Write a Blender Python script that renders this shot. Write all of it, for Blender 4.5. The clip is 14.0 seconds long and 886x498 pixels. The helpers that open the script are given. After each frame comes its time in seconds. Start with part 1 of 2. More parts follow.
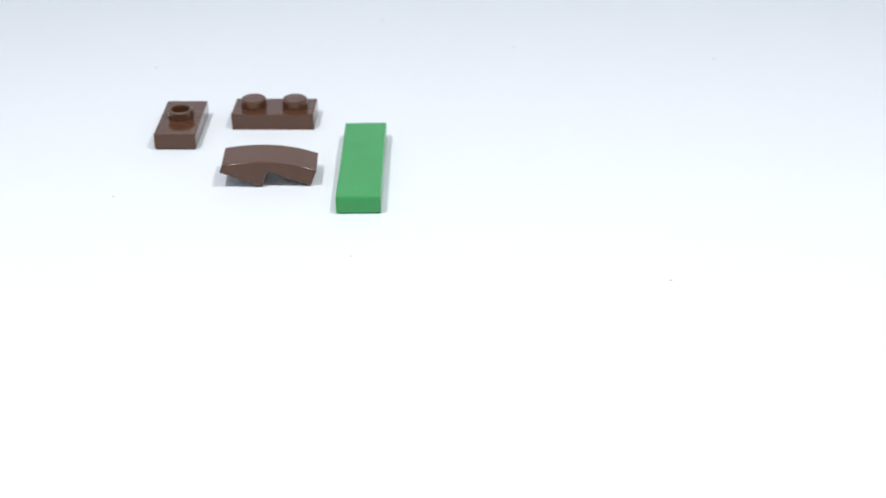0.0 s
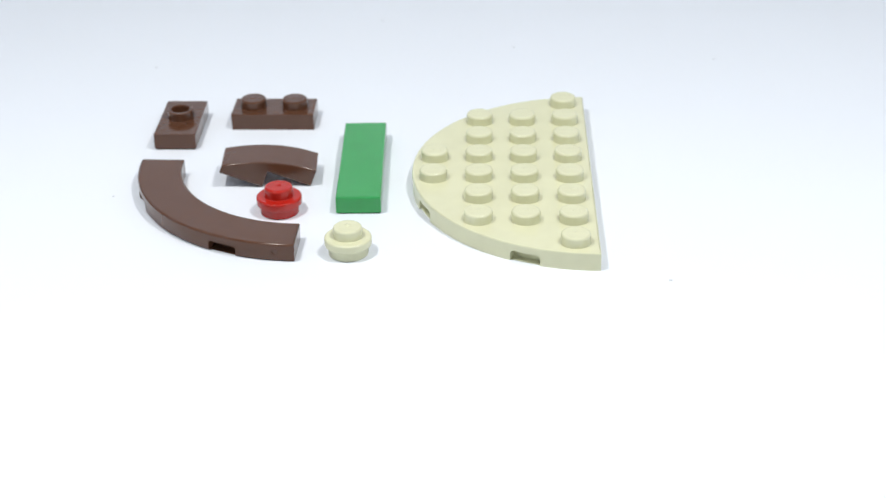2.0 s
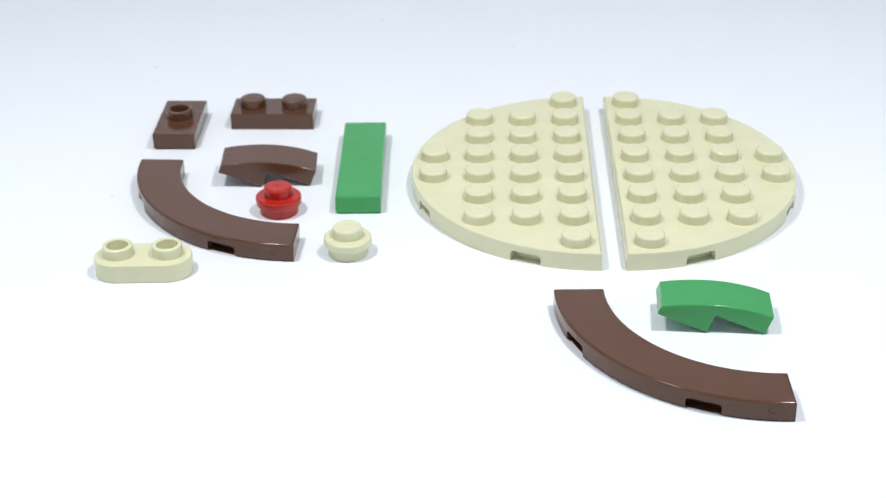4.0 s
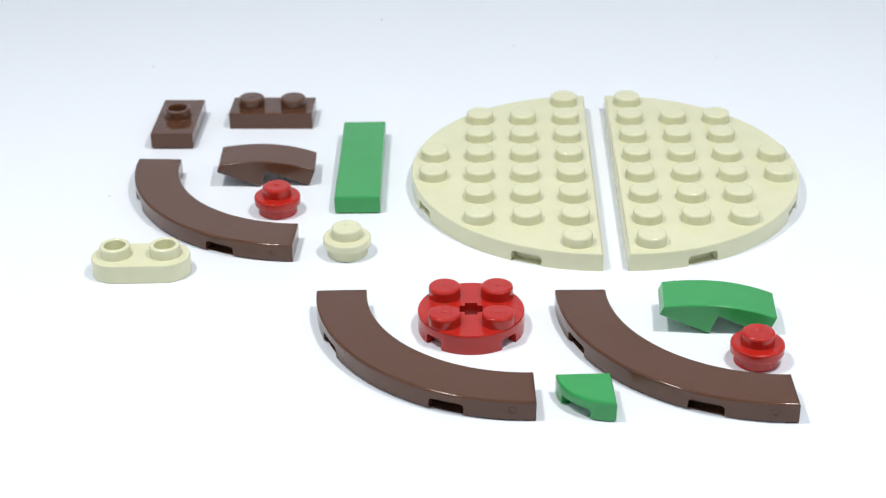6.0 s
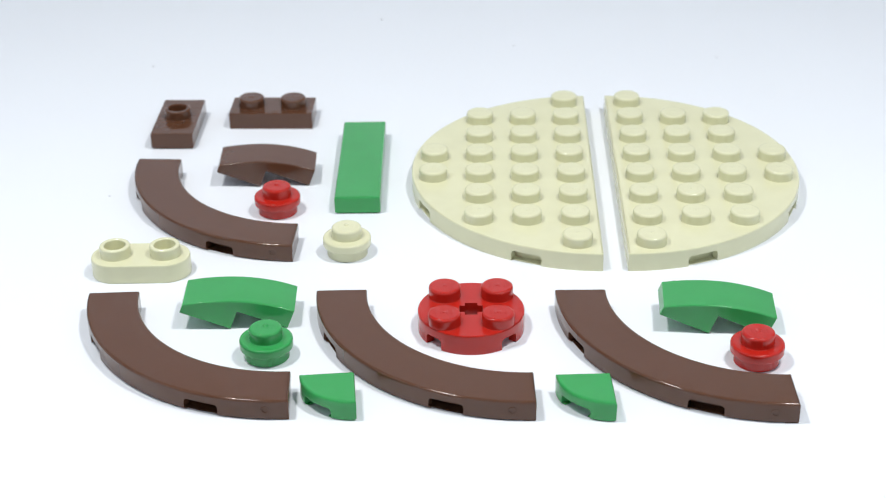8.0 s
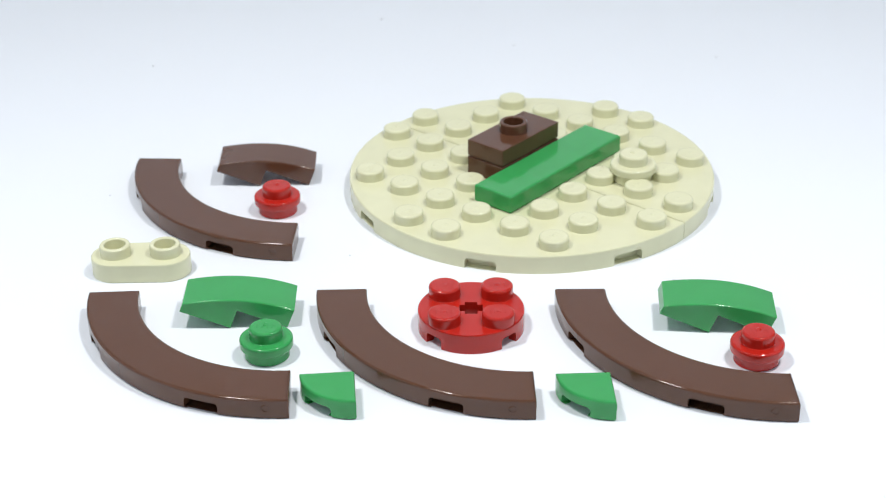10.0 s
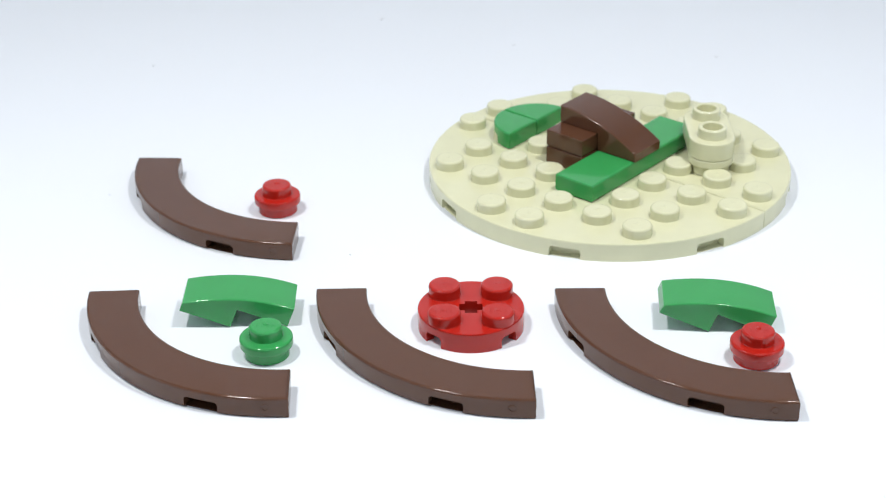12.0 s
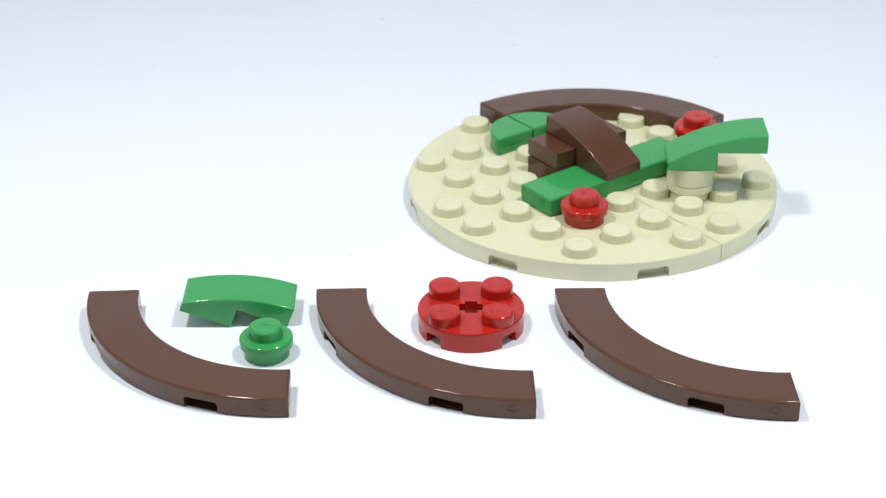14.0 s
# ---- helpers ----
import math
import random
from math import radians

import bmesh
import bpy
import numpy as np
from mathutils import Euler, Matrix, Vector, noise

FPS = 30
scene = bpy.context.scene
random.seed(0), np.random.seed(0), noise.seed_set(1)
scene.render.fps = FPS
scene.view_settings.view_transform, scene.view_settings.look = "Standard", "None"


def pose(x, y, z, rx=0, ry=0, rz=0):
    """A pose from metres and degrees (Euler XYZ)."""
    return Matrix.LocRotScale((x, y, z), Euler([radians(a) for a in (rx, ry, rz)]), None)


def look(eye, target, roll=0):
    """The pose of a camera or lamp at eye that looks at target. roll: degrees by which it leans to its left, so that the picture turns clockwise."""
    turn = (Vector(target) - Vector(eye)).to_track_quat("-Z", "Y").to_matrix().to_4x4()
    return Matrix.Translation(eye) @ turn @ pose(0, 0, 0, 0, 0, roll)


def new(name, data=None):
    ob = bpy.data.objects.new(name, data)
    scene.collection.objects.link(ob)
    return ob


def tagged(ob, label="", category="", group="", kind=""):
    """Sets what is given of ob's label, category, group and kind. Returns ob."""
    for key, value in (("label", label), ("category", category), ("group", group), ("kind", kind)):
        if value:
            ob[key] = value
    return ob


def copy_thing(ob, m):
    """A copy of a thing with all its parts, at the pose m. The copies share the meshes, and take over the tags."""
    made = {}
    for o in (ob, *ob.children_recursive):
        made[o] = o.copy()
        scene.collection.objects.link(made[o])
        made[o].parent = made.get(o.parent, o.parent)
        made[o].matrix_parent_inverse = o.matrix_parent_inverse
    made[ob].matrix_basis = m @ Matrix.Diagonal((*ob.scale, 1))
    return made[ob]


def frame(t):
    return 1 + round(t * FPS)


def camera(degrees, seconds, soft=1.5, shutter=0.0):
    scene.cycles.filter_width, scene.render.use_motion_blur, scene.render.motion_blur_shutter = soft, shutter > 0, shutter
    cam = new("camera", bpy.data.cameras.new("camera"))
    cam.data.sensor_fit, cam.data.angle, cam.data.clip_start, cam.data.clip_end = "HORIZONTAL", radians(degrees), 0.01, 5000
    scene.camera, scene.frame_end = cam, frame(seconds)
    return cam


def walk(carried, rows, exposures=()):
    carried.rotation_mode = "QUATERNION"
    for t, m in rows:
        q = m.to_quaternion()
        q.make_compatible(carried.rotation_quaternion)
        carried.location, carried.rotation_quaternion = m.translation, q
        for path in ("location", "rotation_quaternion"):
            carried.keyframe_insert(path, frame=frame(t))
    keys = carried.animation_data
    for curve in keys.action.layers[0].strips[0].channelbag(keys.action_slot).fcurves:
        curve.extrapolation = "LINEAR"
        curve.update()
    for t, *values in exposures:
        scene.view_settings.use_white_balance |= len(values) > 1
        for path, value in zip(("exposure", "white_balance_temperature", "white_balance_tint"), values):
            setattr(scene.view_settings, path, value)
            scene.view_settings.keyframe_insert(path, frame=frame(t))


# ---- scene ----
MM = 0.001
cam = camera(29.925, 14.0, soft=1.15)
cam.data.dof.use_dof = True
cam.data.dof.focus_distance = 0.245
cam.data.dof.aperture_fstop = 48
walk(cam, [
    (0.0, pose(-0.01806, -0.26705, 0.13178, 61.495, 0.739, 1.437)),
    (3.2, pose(-0.01806, -0.26705, 0.13178, 61.495, 0.739, 1.437)),
    (5.3, pose(-0.01843, -0.26430, 0.13019, 61.519, 0.732, 1.379)),
    (8.2, pose(-0.01843, -0.26430, 0.13019, 61.519, 0.732, 1.379)),
    (10.3, pose(-0.01849, -0.26447, 0.13003, 61.541, 0.721, 1.368)),
    (11.6, pose(-0.01849, -0.26447, 0.13003, 61.541, 0.721, 1.368)),
    (11.9, pose(-0.01845, -0.26467, 0.12981, 61.579, 0.711, 1.380)),
    (14.0, pose(-0.01845, -0.26467, 0.12981, 61.579, 0.711, 1.380)),
])

# ---- light: two lamps inside a small white light tent, assumed and out of view ----
world = bpy.data.worlds.new("room_light")
world.use_nodes = True
world.node_tree.nodes["Background"].inputs[0].default_value = (0.8, 0.9, 1.0, 1)
world.node_tree.nodes["Background"].inputs[1].default_value = 0.06
scene.world = world


def softbox(name, eye, target, size, watts, colour):
    data = bpy.data.lights.new(name, "AREA")
    data.shape, data.size, data.energy, data.color = "SQUARE", size, watts, colour
    ob = new(name, data)
    ob.matrix_world = look(eye, target)
    return ob


softbox("tent_lamp", (-0.141, -0.083, 0.312), (-0.141, -0.083, 0), 0.038, 0.645, (1.0, 0.986, 0.95))
softbox("tent_lamp", (0.087, -0.083, 0.312), (0.087, -0.083, 0), 0.038, 0.645, (1.0, 0.986, 0.95))
scene.view_settings.exposure = 0.0


# ---- materials ----
def nodes_of(mat):
    mat.use_nodes = True
    nt = mat.node_tree
    return nt, nt.nodes["Principled BSDF"]


def plastic(name, colour, rough=0.2, sub=0.0, spec=0.5):
    """Moulded glossy plastic: faint mottling of the colour, fine ripple and a scatter of handling scuffs."""
    mat = bpy.data.materials.new(name)
    nt, bsdf = nodes_of(mat)
    n, l = nt.nodes.new, nt.links.new
    co = n("ShaderNodeTexCoord")
    big, fine = n("ShaderNodeTexNoise"), n("ShaderNodeTexNoise")
    big.inputs["Scale"].default_value, big.inputs["Detail"].default_value = 220, 3
    fine.inputs["Scale"].default_value, fine.inputs["Detail"].default_value = 2600, 2
    l(co.outputs["Object"], big.inputs["Vector"])
    l(co.outputs["Object"], fine.inputs["Vector"])
    mix = n("ShaderNodeMix")
    mix.data_type = "RGBA"
    mix.inputs[6].default_value = (*[c * 0.93 for c in colour], 1)
    mix.inputs[7].default_value = (*[min(1, c * 1.06) for c in colour], 1)
    l(big.outputs["Fac"], mix.inputs[0])
    l(mix.outputs[2], bsdf.inputs["Base Color"])
    ramp = n("ShaderNodeMapRange")
    ramp.inputs["From Min"].default_value, ramp.inputs["From Max"].default_value = 0.3, 0.75
    ramp.inputs["To Min"].default_value, ramp.inputs["To Max"].default_value = rough * 0.92, rough * 1.1
    l(fine.outputs["Fac"], ramp.inputs["Value"])
    l(ramp.outputs[0], bsdf.inputs["Roughness"])
    bump = n("ShaderNodeBump")
    bump.inputs["Strength"].default_value, bump.inputs["Distance"].default_value = 0.06, 0.0002
    l(big.outputs["Fac"], bump.inputs["Height"])
    l(bump.outputs[0], bsdf.inputs["Normal"])
    bsdf.inputs["Specular IOR Level"].default_value = spec
    if sub:
        bsdf.inputs["Subsurface Weight"].default_value = sub
        bsdf.inputs["Subsurface Radius"].default_value = (0.0012, 0.0010, 0.0007)
        bsdf.inputs["Subsurface Scale"].default_value = 1.0
    return mat


def paper(name, colour, rough, scale):
    mat = bpy.data.materials.new(name)
    nt, bsdf = nodes_of(mat)
    n, l = nt.nodes.new, nt.links.new
    co, tex, tex2 = n("ShaderNodeTexCoord"), n("ShaderNodeTexNoise"), n("ShaderNodeTexNoise")
    tex.inputs["Scale"].default_value, tex.inputs["Detail"].default_value = scale, 4
    tex2.inputs["Scale"].default_value, tex2.inputs["Detail"].default_value = scale * 60, 3
    l(co.outputs["Object"], tex.inputs["Vector"])
    l(co.outputs["Object"], tex2.inputs["Vector"])
    mix = n("ShaderNodeMix")
    mix.data_type = "RGBA"
    mix.inputs[6].default_value = (*[c * 0.985 for c in colour], 1)
    mix.inputs[7].default_value = (*colour, 1)
    l(tex.outputs["Fac"], mix.inputs[0])
    l(mix.outputs[2], bsdf.inputs["Base Color"])
    bump = n("ShaderNodeBump")
    bump.inputs["Strength"].default_value, bump.inputs["Distance"].default_value = 0.05, 0.0001
    l(tex2.outputs["Fac"], bump.inputs["Height"])
    l(bump.outputs[0], bsdf.inputs["Normal"])
    bsdf.inputs["Roughness"].default_value = rough
    return mat


BROWN = plastic("brown_plastic", (0.093, 0.039, 0.0205), 0.1)
GREEN = plastic("green_plastic", (0.036, 0.305, 0.082), 0.12, 0.2)
TAN = plastic("tan_plastic", (0.65, 0.648, 0.44), 0.18, 0.0, 0.62)
RED = plastic("red_plastic", (0.43, 0.0155, 0.009), 0.11, 0.2)
SHEET = paper("white_card", (0.787, 0.823, 0.885), 0.55, 14)
FABRIC = paper("white_fabric", (0.785, 0.838, 0.895), 0.9, 20)
DUST = paper("grey_dust", (0.62, 0.64, 0.68), 0.9, 300)


# ---- mesh tools, in millimetres ----
def finish(bm, material, sharp=28, upright=False):
    bmesh.ops.remove_doubles(bm, verts=bm.verts, dist=1e-4)
    bmesh.ops.recalc_face_normals(bm, faces=bm.faces)
    for f in bm.faces:
        f.smooth = len(f.verts) <= 4 and abs(f.normal.z) < 0.9999 and not (upright and abs(f.normal.y) > 0.9999)
    bmesh.ops.triangulate(bm, faces=[f for f in bm.faces if len(f.verts) > 4])
    for e in bm.edges:
        if len(e.link_faces) != 2 or e.calc_face_angle(0) > radians(sharp):
            e.smooth = False
    bmesh.ops.scale(bm, vec=(MM, MM, MM), verts=bm.verts)
    me = bpy.data.meshes.new("mesh")
    bm.to_mesh(me)
    bm.free()
    me.materials.append(material)
    return me


def part(name, data, parent, label="", at=None):
    """Links mesh data as one mesh object under a thing."""
    ob = new(name, data)
    ob.parent = parent
    if at is not None:
        ob.location = [c * MM for c in at]
    if label:
        tagged(ob, label)
    return ob


def arc(r, a0, a1, n, cx=0.0, cy=0.0):
    return [(cx + r * math.cos(radians(a0 + (a1 - a0) * i / n)), cy + r * math.sin(radians(a0 + (a1 - a0) * i / n))) for i in range(n + 1)]


def rounded(pts, r=0.22, n=3):
    """Rounds the corners of a polygon that turn sharply."""
    out, m = [], len(pts)
    for i in range(m):
        p, a, b = Vector(pts[i]), Vector(pts[i - 1]), Vector(pts[(i + 1) % m])
        u, v = (a - p), (b - p)
        if u.angle(v) > radians(150) or min(u.length, v.length) < 2.1 * r:
            out.append(tuple(p))
            continue
        u, v = u.normalized(), v.normalized()
        for k in range(n + 1):
            t = k / n
            q = p + u * r * (1 - t) ** 2 + v * r * t ** 2
            out.append((q.x, q.y))
    return out


def inset(pts, d):
    """Moves a counter-clockwise outline inwards by d."""
    out, m = [], len(pts)
    for i in range(m):
        p, a, b = Vector(pts[i]), Vector(pts[i - 1]), Vector(pts[(i + 1) % m])
        e1, e2 = (p - a).normalized(), (b - p).normalized()
        n1, n2 = Vector((-e1.y, e1.x)), Vector((-e2.y, e2.x))
        k = n1 + n2
        k = k / max(0.3, k.length_squared / 2)
        out.append((p.x + k.x * d, p.y + k.y * d))
    return out


def held(rows):
    """Adds rows close to both ends of each long stretch, so that the flats between rounded edges shade flat."""
    out = [rows[0]]
    for (a, z0), (b, z1) in zip(rows, rows[1:]):
        size = math.hypot(b - a, z1 - z0)
        if size > 0.45:
            for k in (0.05 / size, 1 - 0.05 / size):
                out.append((a + (b - a) * k, z0 + (z1 - z0) * k))
        out.append((b, z1))
    return out


def prism(bm, pts, rows, strip=False):
    """Stacks an outline through rows of (inset, z), closed at both ends; strip: the caps of a band whose sides have equal counts."""
    rings = []
    for d, z in held(rows) if len(rows) > 2 else rows:
        q = inset(pts, d) if d else pts
        rings.append([bm.verts.new((x, y, z)) for x, y in q])
    m = len(pts)
    for lo, hi in zip(rings, rings[1:]):
        for i in range(m):
            bm.faces.new((lo[i], lo[(i + 1) % m], hi[(i + 1) % m], hi[i]))
    for ring in (rings[-1], rings[0][::-1]):
        if strip:
            for i in range(m // 2 - 1):
                bm.faces.new((ring[i], ring[i + 1], ring[m - 2 - i], ring[m - 1 - i]))
        else:
            bm.faces.new(ring)


def lathe(bm, profile, n=40, cx=0.0, cy=0.0):
    """Turns a profile of (radius, z) about an upright axis; radius 0 closes it."""
    rings = []
    for r, z in held(profile):
        if r == 0:
            rings.append([bm.verts.new((cx, cy, z))])
        else:
            rings.append([bm.verts.new((cx + r * math.cos(2 * math.pi * i / n), cy + r * math.sin(2 * math.pi * i / n), z)) for i in range(n)])
    for lo, hi in zip(rings, rings[1:]):
        for i in range(n):
            j = (i + 1) % n
            if len(lo) == 1 and len(hi) == 1:
                continue
            if len(hi) == 1:
                bm.faces.new((lo[i], lo[j], hi[0]))
            elif len(lo) == 1:
                bm.faces.new((lo[0], hi[j], hi[i]))
            else:
                bm.faces.new((lo[i], lo[j], hi[j], hi[i]))


def box(bm, x0, x1, y0, y1, z0, z1):
    prism(bm, [(x0, y0), (x1, y0), (x1, y1), (x0, y1)], [(0, z0), (0, z1)])


def stud_mesh(material):
    bm = bmesh.new()
    lathe(bm, [(2.5, 0.0), (2.44, 0.06), (2.44, 1.4), (2.41, 1.55), (2.33, 1.68), (2.21, 1.76), (2.06, 1.8), (0.34, 1.8), (0.2, 1.86), (0, 1.87)], 40)
    # the raised maker's mark, as plain bars
    for x, wide, tall in ((-1.15, 0.16, 0.62), (-0.42, 0.16, 0.62), (0.42, 0.16, 0.62), (1.15, 0.2, 0.62)):
        prism(bm, [(x - wide, -tall), (x + wide, -tall), (x + wide, tall), (x - wide, tall)], [(0, 1.795), (0.05, 1.815), (0.12, 1.825)])
    return finish(bm, material, 50)


def open_stud_mesh(material):
    bm = bmesh.new()
    lathe(bm, [(2.52, 0.0), (2.46, 0.06), (2.45, 1.6), (2.38, 1.74), (2.26, 1.81), (1.86, 1.81), (1.74, 1.76), (1.7, 1.65), (1.68, -1.6), (0, -1.6)], 40)
    return finish(bm, material, 50)


STUD = {m.name: stud_mesh(m) for m in (BROWN, TAN, RED, GREEN)}
OPEN_STUD = {m.name: open_stud_mesh(m) for m in (BROWN, TAN)}


def thing(name, label, category, group=""):
    ob = new(name)
    return tagged(ob, label, category, group)


TOP, LOW = 3.2, 1.9
NOTCHES = ((198.0, 207.5), (242.5, 252.0))


# ---- the setting: card sheet sweeping up, and unseen tent walls and roof that bounce light ----
def setting():
    bm = bmesh.new()
    prof = [(-620, 0), (-300, 0), (0, 0), (150, 0)] + [(150 + 90 * math.sin(radians(a)), 90 - 90 * math.cos(radians(a))) for a in range(10, 91, 10)] + [(240, 640)]
    for side in (0, 1):
        lift = -2.0 * side
        rows = []
        for i, (y, z) in enumerate(prof):
            rows.append([bm.verts.new((x, y - (lift if i > 11 else 0), z + lift)) for x in (-268, 208)])
        for a, b in zip(rows, rows[1:]):
            bm.faces.new((a[0], a[1], b[1], b[0]))
    sheet = new("floor", finish(bm, SHEET, 40))
    tagged(sheet, "white card sheet sweeping up behind, lightly dusty", "backdrop", kind="structure")
    # unseen panels added to bounce light; the front one brightens faces towards the camera
    for name, b in (("wall_west", (-282, -270, -640, 250, -6, 640)), ("wall_east", (210, 222, -640, 250, -6, 640)),
                    ("wall_south", (-270, 210, -640, -626, -6, 640)), ("front_bounce", (-270, 210, -296, -290, 28, 640)), ("ceiling", (-282, 222, -640, 250, 642, 652))):
        bm = bmesh.new()
        box(bm, *b)
        tagged(new(name, finish(bm, FABRIC)), "unseen white fabric side of an assumed light tent, added to bounce light", "wall", kind="structure")
    bm = bmesh.new()
    for x, y, s in ((-13, 66, 0.3), (-88, 55, 0.25), (-85, -5, 0.16), (-41, -27, 0.14), (11, -35, 0.25), (29, 59, 0.25), (-42, 82, 0.3)):
        box(bm, x - s, x + s, y - s * 0.5, y + s * 0.5, 0.0, 0.12)
    tagged(new("dust", finish(bm, DUST)), "tiny grey specks of dust on the sheet", "dust", kind="stuff")


# ---- the toy pieces ----
def ring_walls(bm, r, a0, a1, notches, thick, z0, z1, step=3.0):
    """Upright wall along an arc from z0 to z1, left out at the notches."""
    cuts = [a0]
    for n0, n1 in notches:
        cuts += [n0, n1]
    cuts.append(a1)
    for s, e in zip(cuts[::2], cuts[1::2]):
        n = max(2, int((e - s) / step))
        prism(bm, arc(r, s, e, n) + arc(r - thick, e, s, n), [(0, z0), (0, z1)], True)
    # small rounded shoulders at the upper corners of the notches
    for n0, n1 in notches:
        for wide, tall in ((0.08, 0.5), (0.22, 0.26), (0.5, 0.09)):
            if tall < z1 - z0:
                d = math.degrees(wide / r)
                for s, e in ((n0, n0 + d), (n1 - d, n1)):
                    prism(bm, arc(r, s, e, 2) + arc(r - thick, e, s, 2), [(0, z1 - tall), (0, z1)], True)


def half_plate(sign):
    """Half of a round plate, eight studs across; the flat side lies on the y axis."""
    root = thing("half_round_plate", "tan plastic half-round plate with round studs on top, lying flat", "building plate", "halves of the round plate")
    bm = bmesh.new()
    out = arc(31.9, 90, 270, 90)
    flat = [(-0.02, y) for y in (-31.9, 31.9)]
    prism(bm, rounded(out[1:-1] + flat, 0.2), [(0, LOW), (0, 2.92), (0.03, 3.05), (0.11, 3.15), (0.26, TOP)])
    ring_walls(bm, 31.9, 90.2, 269.8, ((108, 117.5), (152.5, 162)) + NOTCHES, 1.5, 0, LOW, 2.0)
    ring_walls(bm, 30.4, 91, 269, (), 1.0, 0, LOW)
    ring_walls(bm, 31.5, 91, 269, (), 1.3, 0, 0.12)
    box(bm, -1.5, -0.02, -31.8, 31.8, 0, LOW)
    if sign > 0:
        bmesh.ops.scale(bm, vec=(-1, 1, 1), verts=bm.verts)
    part("body", finish(bm, TAN), root)
    for c, rows in enumerate((range(8), range(1, 7), range(1, 7), range(3, 5))):
        for r in rows:
            part("stud", STUD[TAN.name], root, at=(sign * (4 + 8 * c), 28 - 8 * r, TOP))
    return root


def curved_tile():
    """Quarter ring, one stud wide, smooth on top; its centre is the origin."""
    root = thing("curved_tile", "glossy brown plastic quarter-ring tile, smooth top, notched rim", "building tile", "brown quarter rings")
    bm = bmesh.new()
    ro, ri = 31.7, 23.9
    prism(bm, rounded(arc(ro, 179.5, 270.5, 54) + arc(ri, 270.7, 179.3, 54), 0.2), [(0, LOW), (0, 2.84), (0.03, 2.98), (0.10, 3.1), (0.22, 3.17), (0.36, TOP)], True)
    ring_walls(bm, ro, 179.6, 270.4, NOTCHES, 1.4, 0.28, LOW)
    ring_walls(bm, ro - 0.3, 181, 269, NOTCHES, 1.1, 0, 0.28)
    ring_walls(bm, ro - 2.2, 182, 268, (), 0.9, 0.0, LOW)
    ring_walls(bm, ro - 0.6, 182, 268, (), 1.8, 0.0, 0.12)
    ring_walls(bm, ri + 1.4, 179.6, 270.4, (), 1.4, 0.0, LOW)
    box(bm, -ro + 0.2, -ri - 0.1, -1.6, 0.2, 0.0, LOW)
    box(bm, -1.6, 0.2, -ro + 0.2, -ri - 0.1, 0.0, LOW)
    part("body", finish(bm, BROWN, 40), root)
    bm = bmesh.new()
    lathe(bm, [(0.62, -0.07), (0.57, 0.08), (0.43, 0.08), (0.38, -0.07)], 16)
    bmesh.ops.rotate(bm, matrix=Matrix.Rotation(radians(90), 3, "X"), verts=bm.verts)
    part("mould_mark", finish(bm, BROWN), root, "small raised ring on the outer rim", at=(ro * math.cos(radians(264.5)), ro * math.sin(radians(264.5)), 1.75))
    return root


def curved_slope(material, word):
    """Two studs long: a thin lip at -x, a low block to x = 0, and a raised overhang to +x."""
    bm = bmesh.new()
    rings = []
    for d, y in ((0.2, -3.9), (0.07, -3.84), (0, -3.7), (0, -3.64), (0, 3.64), (0, 3.7), (0.07, 3.84), (0.2, 3.9)):
        x0, x1, x2 = -8.15 + d, -0.06 - d, 8.0 - d
        xs = [x0 + (x1 - x0) * k / 10 for k in range(11)] + [x1 + 0.01 + (x2 - x1 - 0.01) * k / 10 for k in range(11)]
        under = [(x, d if k < 11 else 3.2 + d) for k, x in enumerate(xs)]
        over = [(x, 6.4 - d - 4.9 * ((8.0 - x) / 16.15) ** 2) for x in reversed(xs)]
        rings.append([bm.verts.new((x, z, y)) for x, z in under + over])
    m = len(rings[0])
    for lo, hi in zip(rings, rings[1:]):
        for k in range(m):
            bm.faces.new((lo[k], lo[(k + 1) % m], hi[(k + 1) % m], hi[k]))
    for ring in (rings[-1], rings[0][::-1]):
        for k in range(m // 2 - 1):
            bm.faces.new((ring[k], ring[k + 1], ring[m - 2 - k], ring[m - 1 - k]))
    bmesh.ops.rotate(bm, matrix=Matrix.Rotation(radians(90), 3, "X"), verts=bm.verts)
    return tagged(new("curved_slope", finish(bm, material, 40, True)), word, "slope brick")


def flat_tile():
    root = thing("flat_tile", "long green plastic tile with a smooth flat top", "building tile")
    bm = bmesh.new()
    w, h = 15.85, 3.92
    prism(bm, rounded([(-w, -h), (w, -h), (w, h), (-w, h)]), [(0, 0.3), (0, 2.86), (0.04, 3.02), (0.13, 3.14), (0.3, TOP)])
    part("body", finish(bm, GREEN), root)
    bm = bmesh.new()
    box(bm, -w + 0.3, w - 0.3, -h + 0.3, h - 0.3, 0, 0.3)
    part("foot", finish(bm, GREEN), root, "narrow recessed foot")
    return root


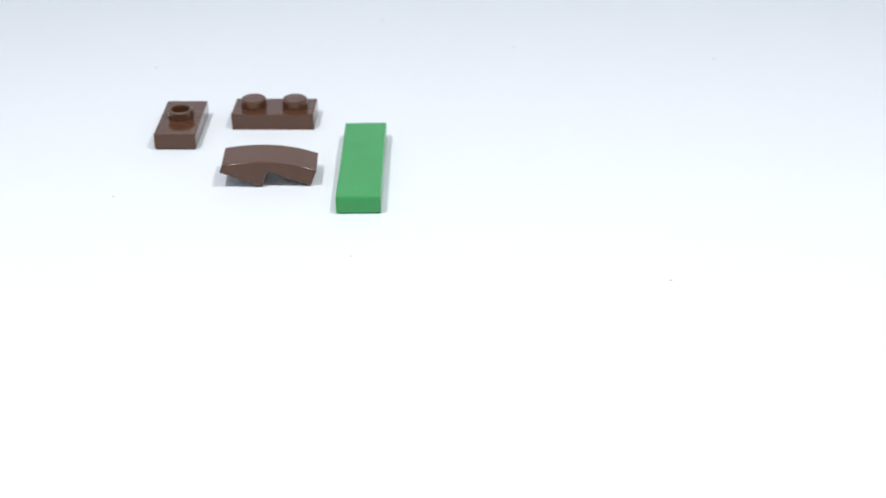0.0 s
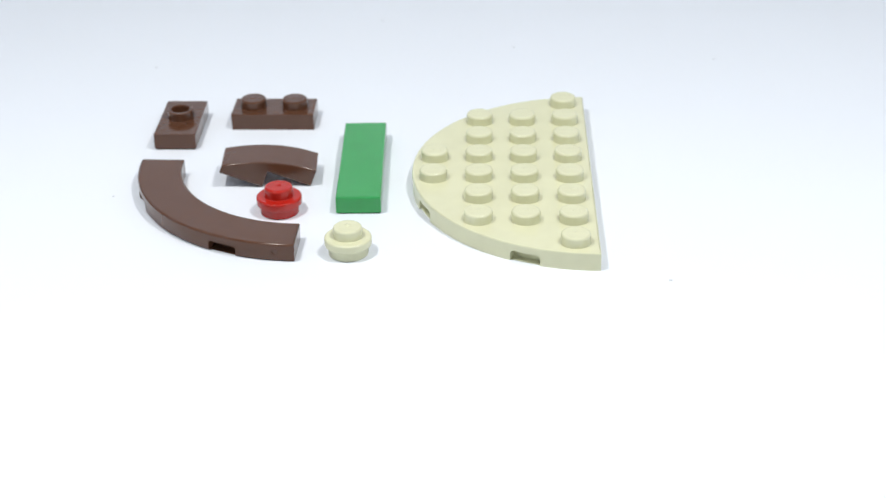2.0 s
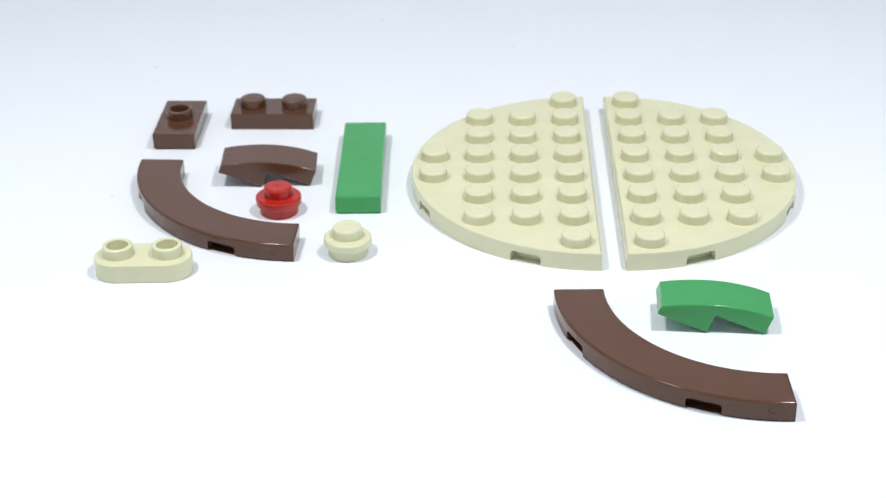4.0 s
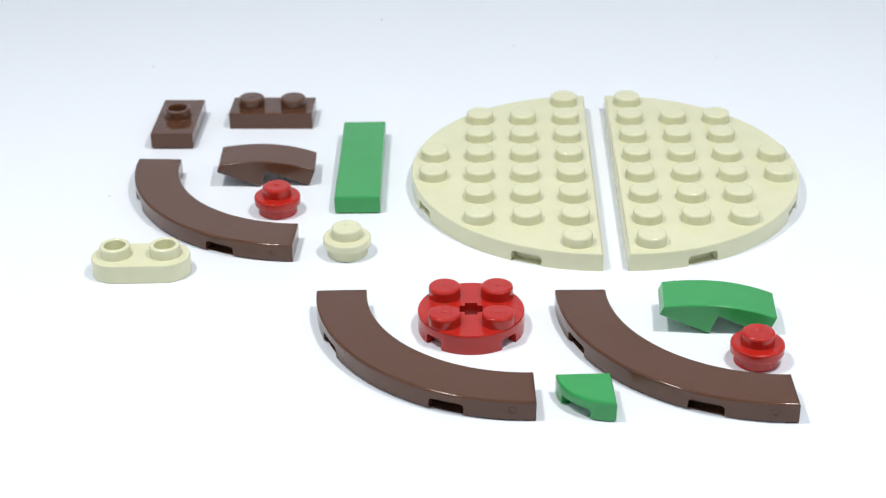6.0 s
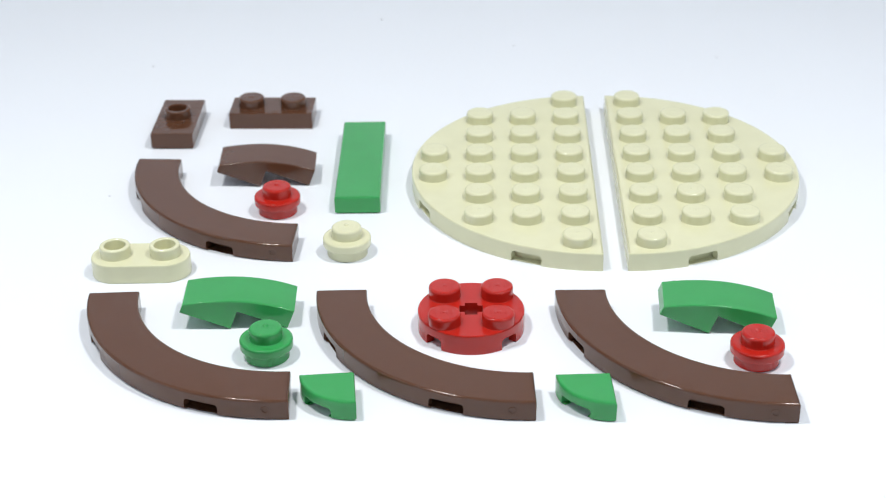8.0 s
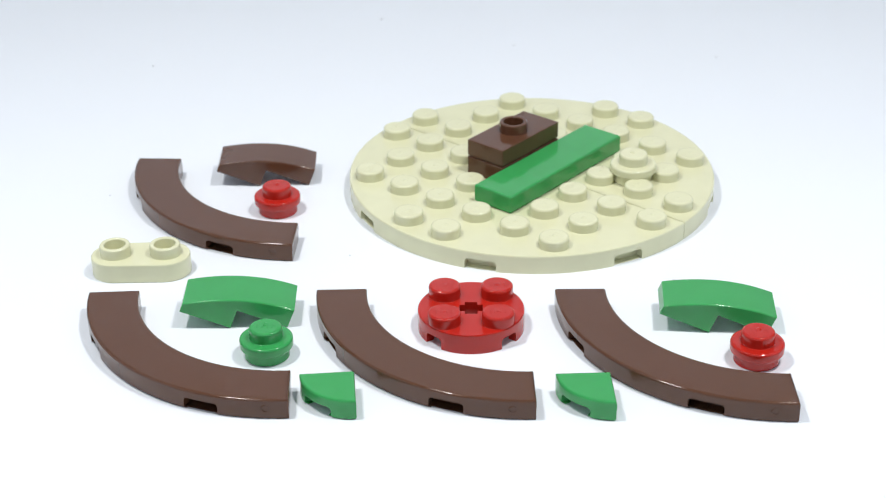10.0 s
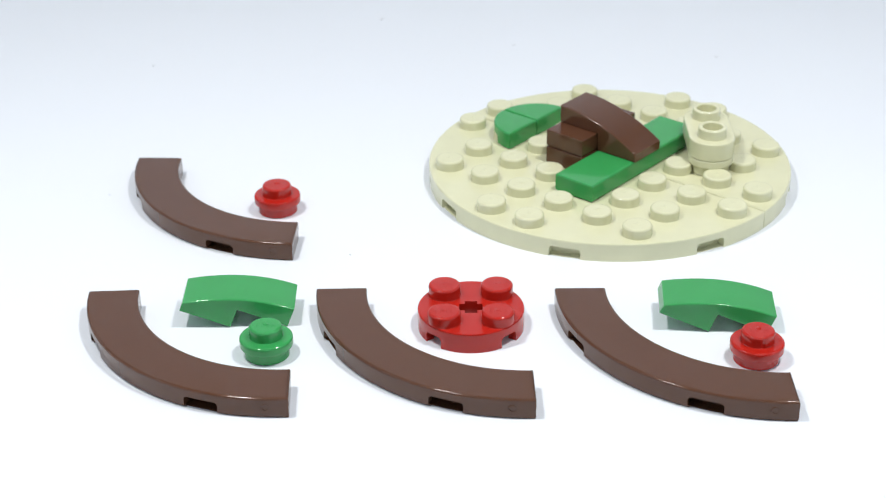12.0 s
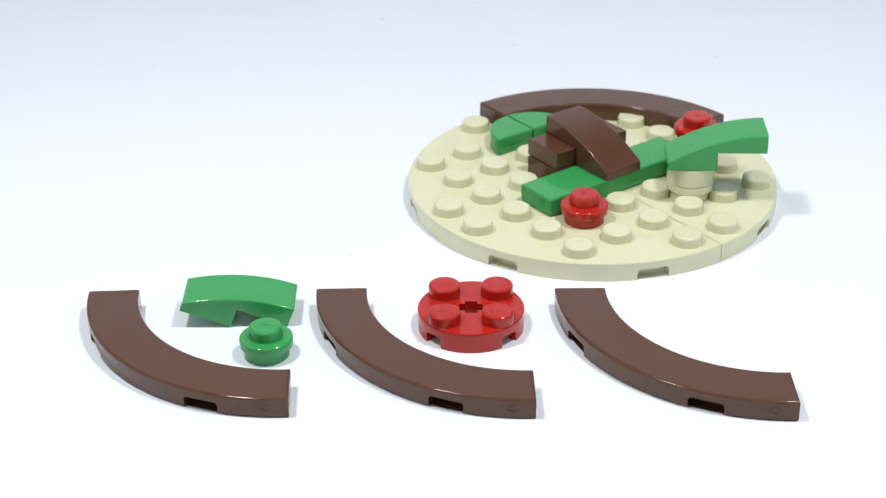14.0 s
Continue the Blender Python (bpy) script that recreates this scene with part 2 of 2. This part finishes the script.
def small_plate(jumper):
    """One by two studs, long side on x; a jumper has one open stud in the middle."""
    if jumper:
        root = thing("jumper_plate", "dark brown plastic plate with one open stud", "building plate")
    else:
        root = thing("stud_plate", "dark brown plastic plate with two studs side by side", "building plate")
    bm = bmesh.new()
    w, h = 7.92, 3.92
    low = 0.3 if jumper else 0.0
    prism(bm, rounded([(-w, -h), (w, -h), (w, h), (-w, h)], 0.16), [(0.05, low), (0, low + 0.06), (0, 3.08), (0.05, 3.16), (0.14, TOP)])
    if jumper:
        prism(bm, [(-w + 0.3, -h + 0.3), (w - 0.3, -h + 0.3), (w - 0.3, h - 0.3), (-w + 0.3, h - 0.3)], [(0, 0), (0, low)])
    part("body", finish(bm, BROWN), root)
    if jumper:
        part("stud", OPEN_STUD[BROWN.name], root, "open round stud", at=(0, 0, TOP))
    else:
        for x in (-4, 4):
            part("stud", STUD[BROWN.name], root, at=(x, 0, TOP))
    return root


def round_one(material, label):
    root = thing("small_round_plate", label, "round plate", "small round plates")
    bm = bmesh.new()
    lathe(bm, [(0, 0), (3.2, 0), (3.32, 0.1), (3.34, 1.62), (3.4, 1.68), (3.72, 1.7), (3.88, 1.78), (3.95, 1.94), (3.95, 2.86), (3.9, 3.04), (3.78, 3.15), (3.6, TOP), (0, TOP)], 48)
    part("body", finish(bm, material, 40), root)
    part("stud", STUD[material.name], root, at=(0, 0, TOP))
    bm = bmesh.new()
    lathe(bm, [(0.44, 1.79), (0.42, 1.86), (0.34, 1.93), (0.2, 1.97), (0, 1.98)], 16)
    part("gate_mark", finish(bm, material, 60), root, "tiny round moulding nub", at=(0, 0.35, TOP))
    return root


def round_two():
    """Two by two round plate with a cross-shaped axle hole and four rim notches."""
    root = thing("round_plate", "red plastic round plate with four studs and a cross hole", "round plate")
    bm = bmesh.new()
    a, b = 0.95, 1.75
    cross = [(a, a), (a, b), (-a, b), (-a, a), (-b, a), (-b, -a), (-a, -a), (-a, -b), (a, -b), (a, -a), (b, -a), (b, a)]
    rim = arc(8.05, 0, 360, 96)[:-1]
    rings = []
    for pts, rows in ((rim, [(0, LOW - 0.1), (0, 2.96), (0, 3.02), (0.06, 3.15), (0.18, TOP)]), (cross, [(0, 0.05), (0, TOP)])):
        stack = [[bm.verts.new((x, y, z)) for x, y in (inset(pts, d) if d else pts)] for d, z in rows]
        m = len(pts)
        for lo, hi in zip(stack, stack[1:]):
            for i in range(m):
                bm.faces.new((lo[i], lo[(i + 1) % m], hi[(i + 1) % m], hi[i]))
        rings.append(stack)
    for k in (0, -1):
        edges = []
        for stack in rings:
            ring = stack[k]
            edges += [bm.edges.get((ring[i], ring[(i + 1) % len(ring)])) for i in range(len(ring))]
        bmesh.ops.triangle_fill(bm, edges=edges, use_beauty=True)
    ring_walls(bm, 8.05, -34, 326, ((34, 56), (124, 146), (214, 236), (304, 325.9)), 1.3, 0, LOW - 0.1)
    part("body", finish(bm, RED), root)
    for x in (-4, 4):
        for y in (-4, 4):
            part("stud", STUD[RED.name], root, at=(x, y, TOP))
    return root


def oval_plate():
    root = thing("oval_plate", "tan plastic oval plate with two open hollow studs", "building plate")
    bm = bmesh.new()
    out = arc(3.95, -90, 90, 24, 4, 0) + arc(3.95, 90, 270, 24, -4, 0)
    prism(bm, out, [(0.12, 0), (0, 0.1), (0, 2.95), (0.08, 3.12), (0.25, TOP)])
    part("body", finish(bm, TAN), root)
    for x in (-4, 4):
        part("stud", OPEN_STUD[TAN.name], root, "hollow open stud", at=(x, 0, TOP))
    return root


def quarter_tile():
    """Quarter disc with its square corner at the origin and its arms on -x and -y."""
    root = thing("quarter_tile", "small green plastic quarter-round tile with a notched rim", "building tile", "green quarter tiles")
    bm = bmesh.new()
    r, low = 7.8, LOW - 0.2
    prism(bm, rounded([(0, 0)] + arc(r, 180, 270, 24), 0.3), [(0, low), (0, 2.84), (0.04, 3.0), (0.14, 3.13), (0.32, TOP)])
    ring_walls(bm, r, 181, 269, ((203, 243),), 1.3, 0.25, low)
    box(bm, -r + 0.15, -0.03, -1.4, -0.03, 0.25, low)
    box(bm, -1.4, -0.03, -r + 0.15, -1.4, 0.25, low)
    part("body", finish(bm, GREEN), root)
    bm = bmesh.new()
    ring_walls(bm, r - 0.25, 182, 268, ((203, 243),), 1.05, 0, 0.25)
    box(bm, -r + 0.4, -0.2, -1.4, -0.2, 0, 0.25)
    box(bm, -1.4, -0.2, -r + 0.4, -1.4, 0, 0.25)
    ring_walls(bm, r - 2.6, 184, 266, (), 0.8, 0.22, low)
    part("foot", finish(bm, GREEN), root, "recessed hollow foot")
    return root


def at(x, y, z=0.0, rz=0.0):
    return pose(x * MM, y * MM, z * MM, 0, 0, rz)


TIP = pose(0, 0, 0, 0, 21.8, 0)

setting()
half_a, half_b = half_plate(-1), half_plate(1)
first_ring = curved_tile()
ring_back = first_ring
ring_mid, ring_right, ring_left = (copy_thing(first_ring, Matrix()) for _ in range(3))
slope_brown = curved_slope(BROWN, "brown plastic curved slope with a stepped underside")
slope_green_a = tagged(curved_slope(GREEN, "green plastic curved slope with a stepped underside"), group="green slopes")
slope_green_b = copy_thing(slope_green_a, Matrix())
tile = flat_tile()
plate_two, jumper = small_plate(False), small_plate(True)
round_tan = round_one(TAN, "small tan plastic round plate with one stud")
round_red_a = round_one(RED, "small red plastic round plate with one stud")
round_red_b = copy_thing(round_red_a, Matrix())
round_green = round_one(GREEN, "small green plastic round plate with one stud")
disc = round_two()
oval = oval_plate()
quarter_a = quarter_tile()
quarter_b = copy_thing(quarter_a, Matrix())


def motions():
    tick = 1 / 30
    # where the round plate lies from each time on
    base = [
        (8.067, pose(-0.0048, 0.03077, 0.001385, 2.48, 0, 7.33)),
        (8.533, at(-0.5, 16.0, 0, 20.0)),
        (9.0, at(-1.5, 9.0, 0, 34.0)),
        (9.467, at(-7.0, 2.5, 0, 45.0)),
        (9.933, at(-10.87, -1.2, 0, 51.08)),
        (10.367, at(-2.09, 0.12, 0, 48.72)),
        (10.867, at(0.22, -0.47, 0, 77.19)),
        (11.367, at(2.52, -0.64, 0, 66.14)),
        (11.867, at(2.97, 2.63, 0, 50.78)),
        (12.367, at(-1.29, 7.45, 0, 40.12)),
        (12.767, at(-7.06, 2.61, 0, 39.46)),
        (13.267, at(1.22, 10.34, 0, 41.3)),
        (13.767, at(-0.40, -3.86, 0, 37.7)),
    ]

    def go(ob, spare, shown, table, joins=None, on=None):
        """Waits on the sheet behind the camera at spare until shown, lies at table, and from joins on sits at the place on of the round plate."""
        steps = [(0.0, table)] if shown == 0 else [(0.0, spare), (shown, table)]
        if joins is not None:
            steps += [(t, m @ on) for t, m in base if t >= joins - 0.01]
        rows = [steps[0]]
        for t, m in steps[1:]:
            rows += [(t - tick, rows[-1][1]), (t, m)]
        rows.append((14.0, rows[-1][1]))
        # a large turn is made off the stage, behind the camera
        safe = [rows[0]]
        for t, m in rows[1:]:
            q0, q1 = safe[-1][1].to_quaternion(), m.to_quaternion()
            turn = math.degrees(q0.rotation_difference(q1).angle)
            if min(turn, 360 - turn) >= 85:
                t0, m0 = safe.pop()
                middle = Vector((0.02, -0.46, 0.0))
                q1.make_compatible(q0)
                safe += [(t0 - tick, m0), (t0, Matrix.Translation(middle) @ q0.slerp(q1, 0.5).to_matrix().to_4x4())]
            safe.append((t, m))
        walk(ob, safe)

    go(tile, None, 0, at(-41.17, 4.04, 0, 91.3), 9.467, at(0, -4, 3.2))
    go(plate_two, None, 0, at(-59.75, 27.46, 0, -0.5), 8.067, at(0, 4, 3.2))
    go(jumper, None, 0, at(-77.11, 22.36, 0, 89.9), 9.0, at(0, 4, 6.4))
    go(slope_brown, None, 0, at(-59.0, 2.5, 0, 2.8) @ TIP, 10.867, at(0, 0, 6.4, 90))
    go(round_red_a, at(-60, -420), 0.367, at(-54.6, -10.8), 12.367, at(14.13, -10.86, 9.6))
    go(half_a, at(-110, -400), 0.867, at(0, 0), 8.067, at(0, 0))
    go(round_tan, at(-60, -400), 1.367, at(-41.5, -25.8), 9.933, at(8, -16, 3.2))
    go(ring_back, at(-120, -350), 1.867, at(-49.53, 2.7, 0, -1.6), 12.767, at(0, 0, 3.2, 180))
    go(oval, at(-60, -380), 2.367, at(-74.2, -32.1, 0, 2.0), 10.367, at(11.06, -13.43, 6.4, 40))
    go(half_b, at(-30, -420), 2.767, at(3.94, 0.04, 0, 0), 8.533, at(0, 0))
    go(ring_right, at(60, -380), 3.267, at(23.49, -42.99, 0, 0.9))
    go(slope_green_b, at(30, -400), 3.733, at(14.95, -47.2, 0, -3.0) @ TIP, 13.767, at(11.15, -18.46, 9.6, -38.5))
    go(round_red_b, at(30, -420), 4.2, at(20.65, -58.5), 13.267, at(-12, -12, 3.2))
    go(quarter_b, at(30, -440), 4.7, at(-1.15, -66.7, 0, 3), 11.367, at(0.1, 16.1, 3.2, 180))
    go(disc, at(60, -430), 5.167, at(-21.0, -49.15, 0, 1))
    go(ring_mid, at(100, -380), 5.667, at(-13.18, -42.62, 0, 2.1))
    go(slope_green_a, at(80, -400), 6.167, at(-57.6, -46.1, 0, 2.2) @ TIP)
    go(round_green, at(80, -420), 6.567, at(-51.0, -57.5))
    go(quarter_a, at(80, -440), 7.067, at(-37.4, -66.6, 0, 6), 11.867, at(-0.1, 16.1, 3.2, -90))
    go(ring_left, at(140, -380), 7.567, at(-48.32, -42.55, 0, 3.8))


motions()
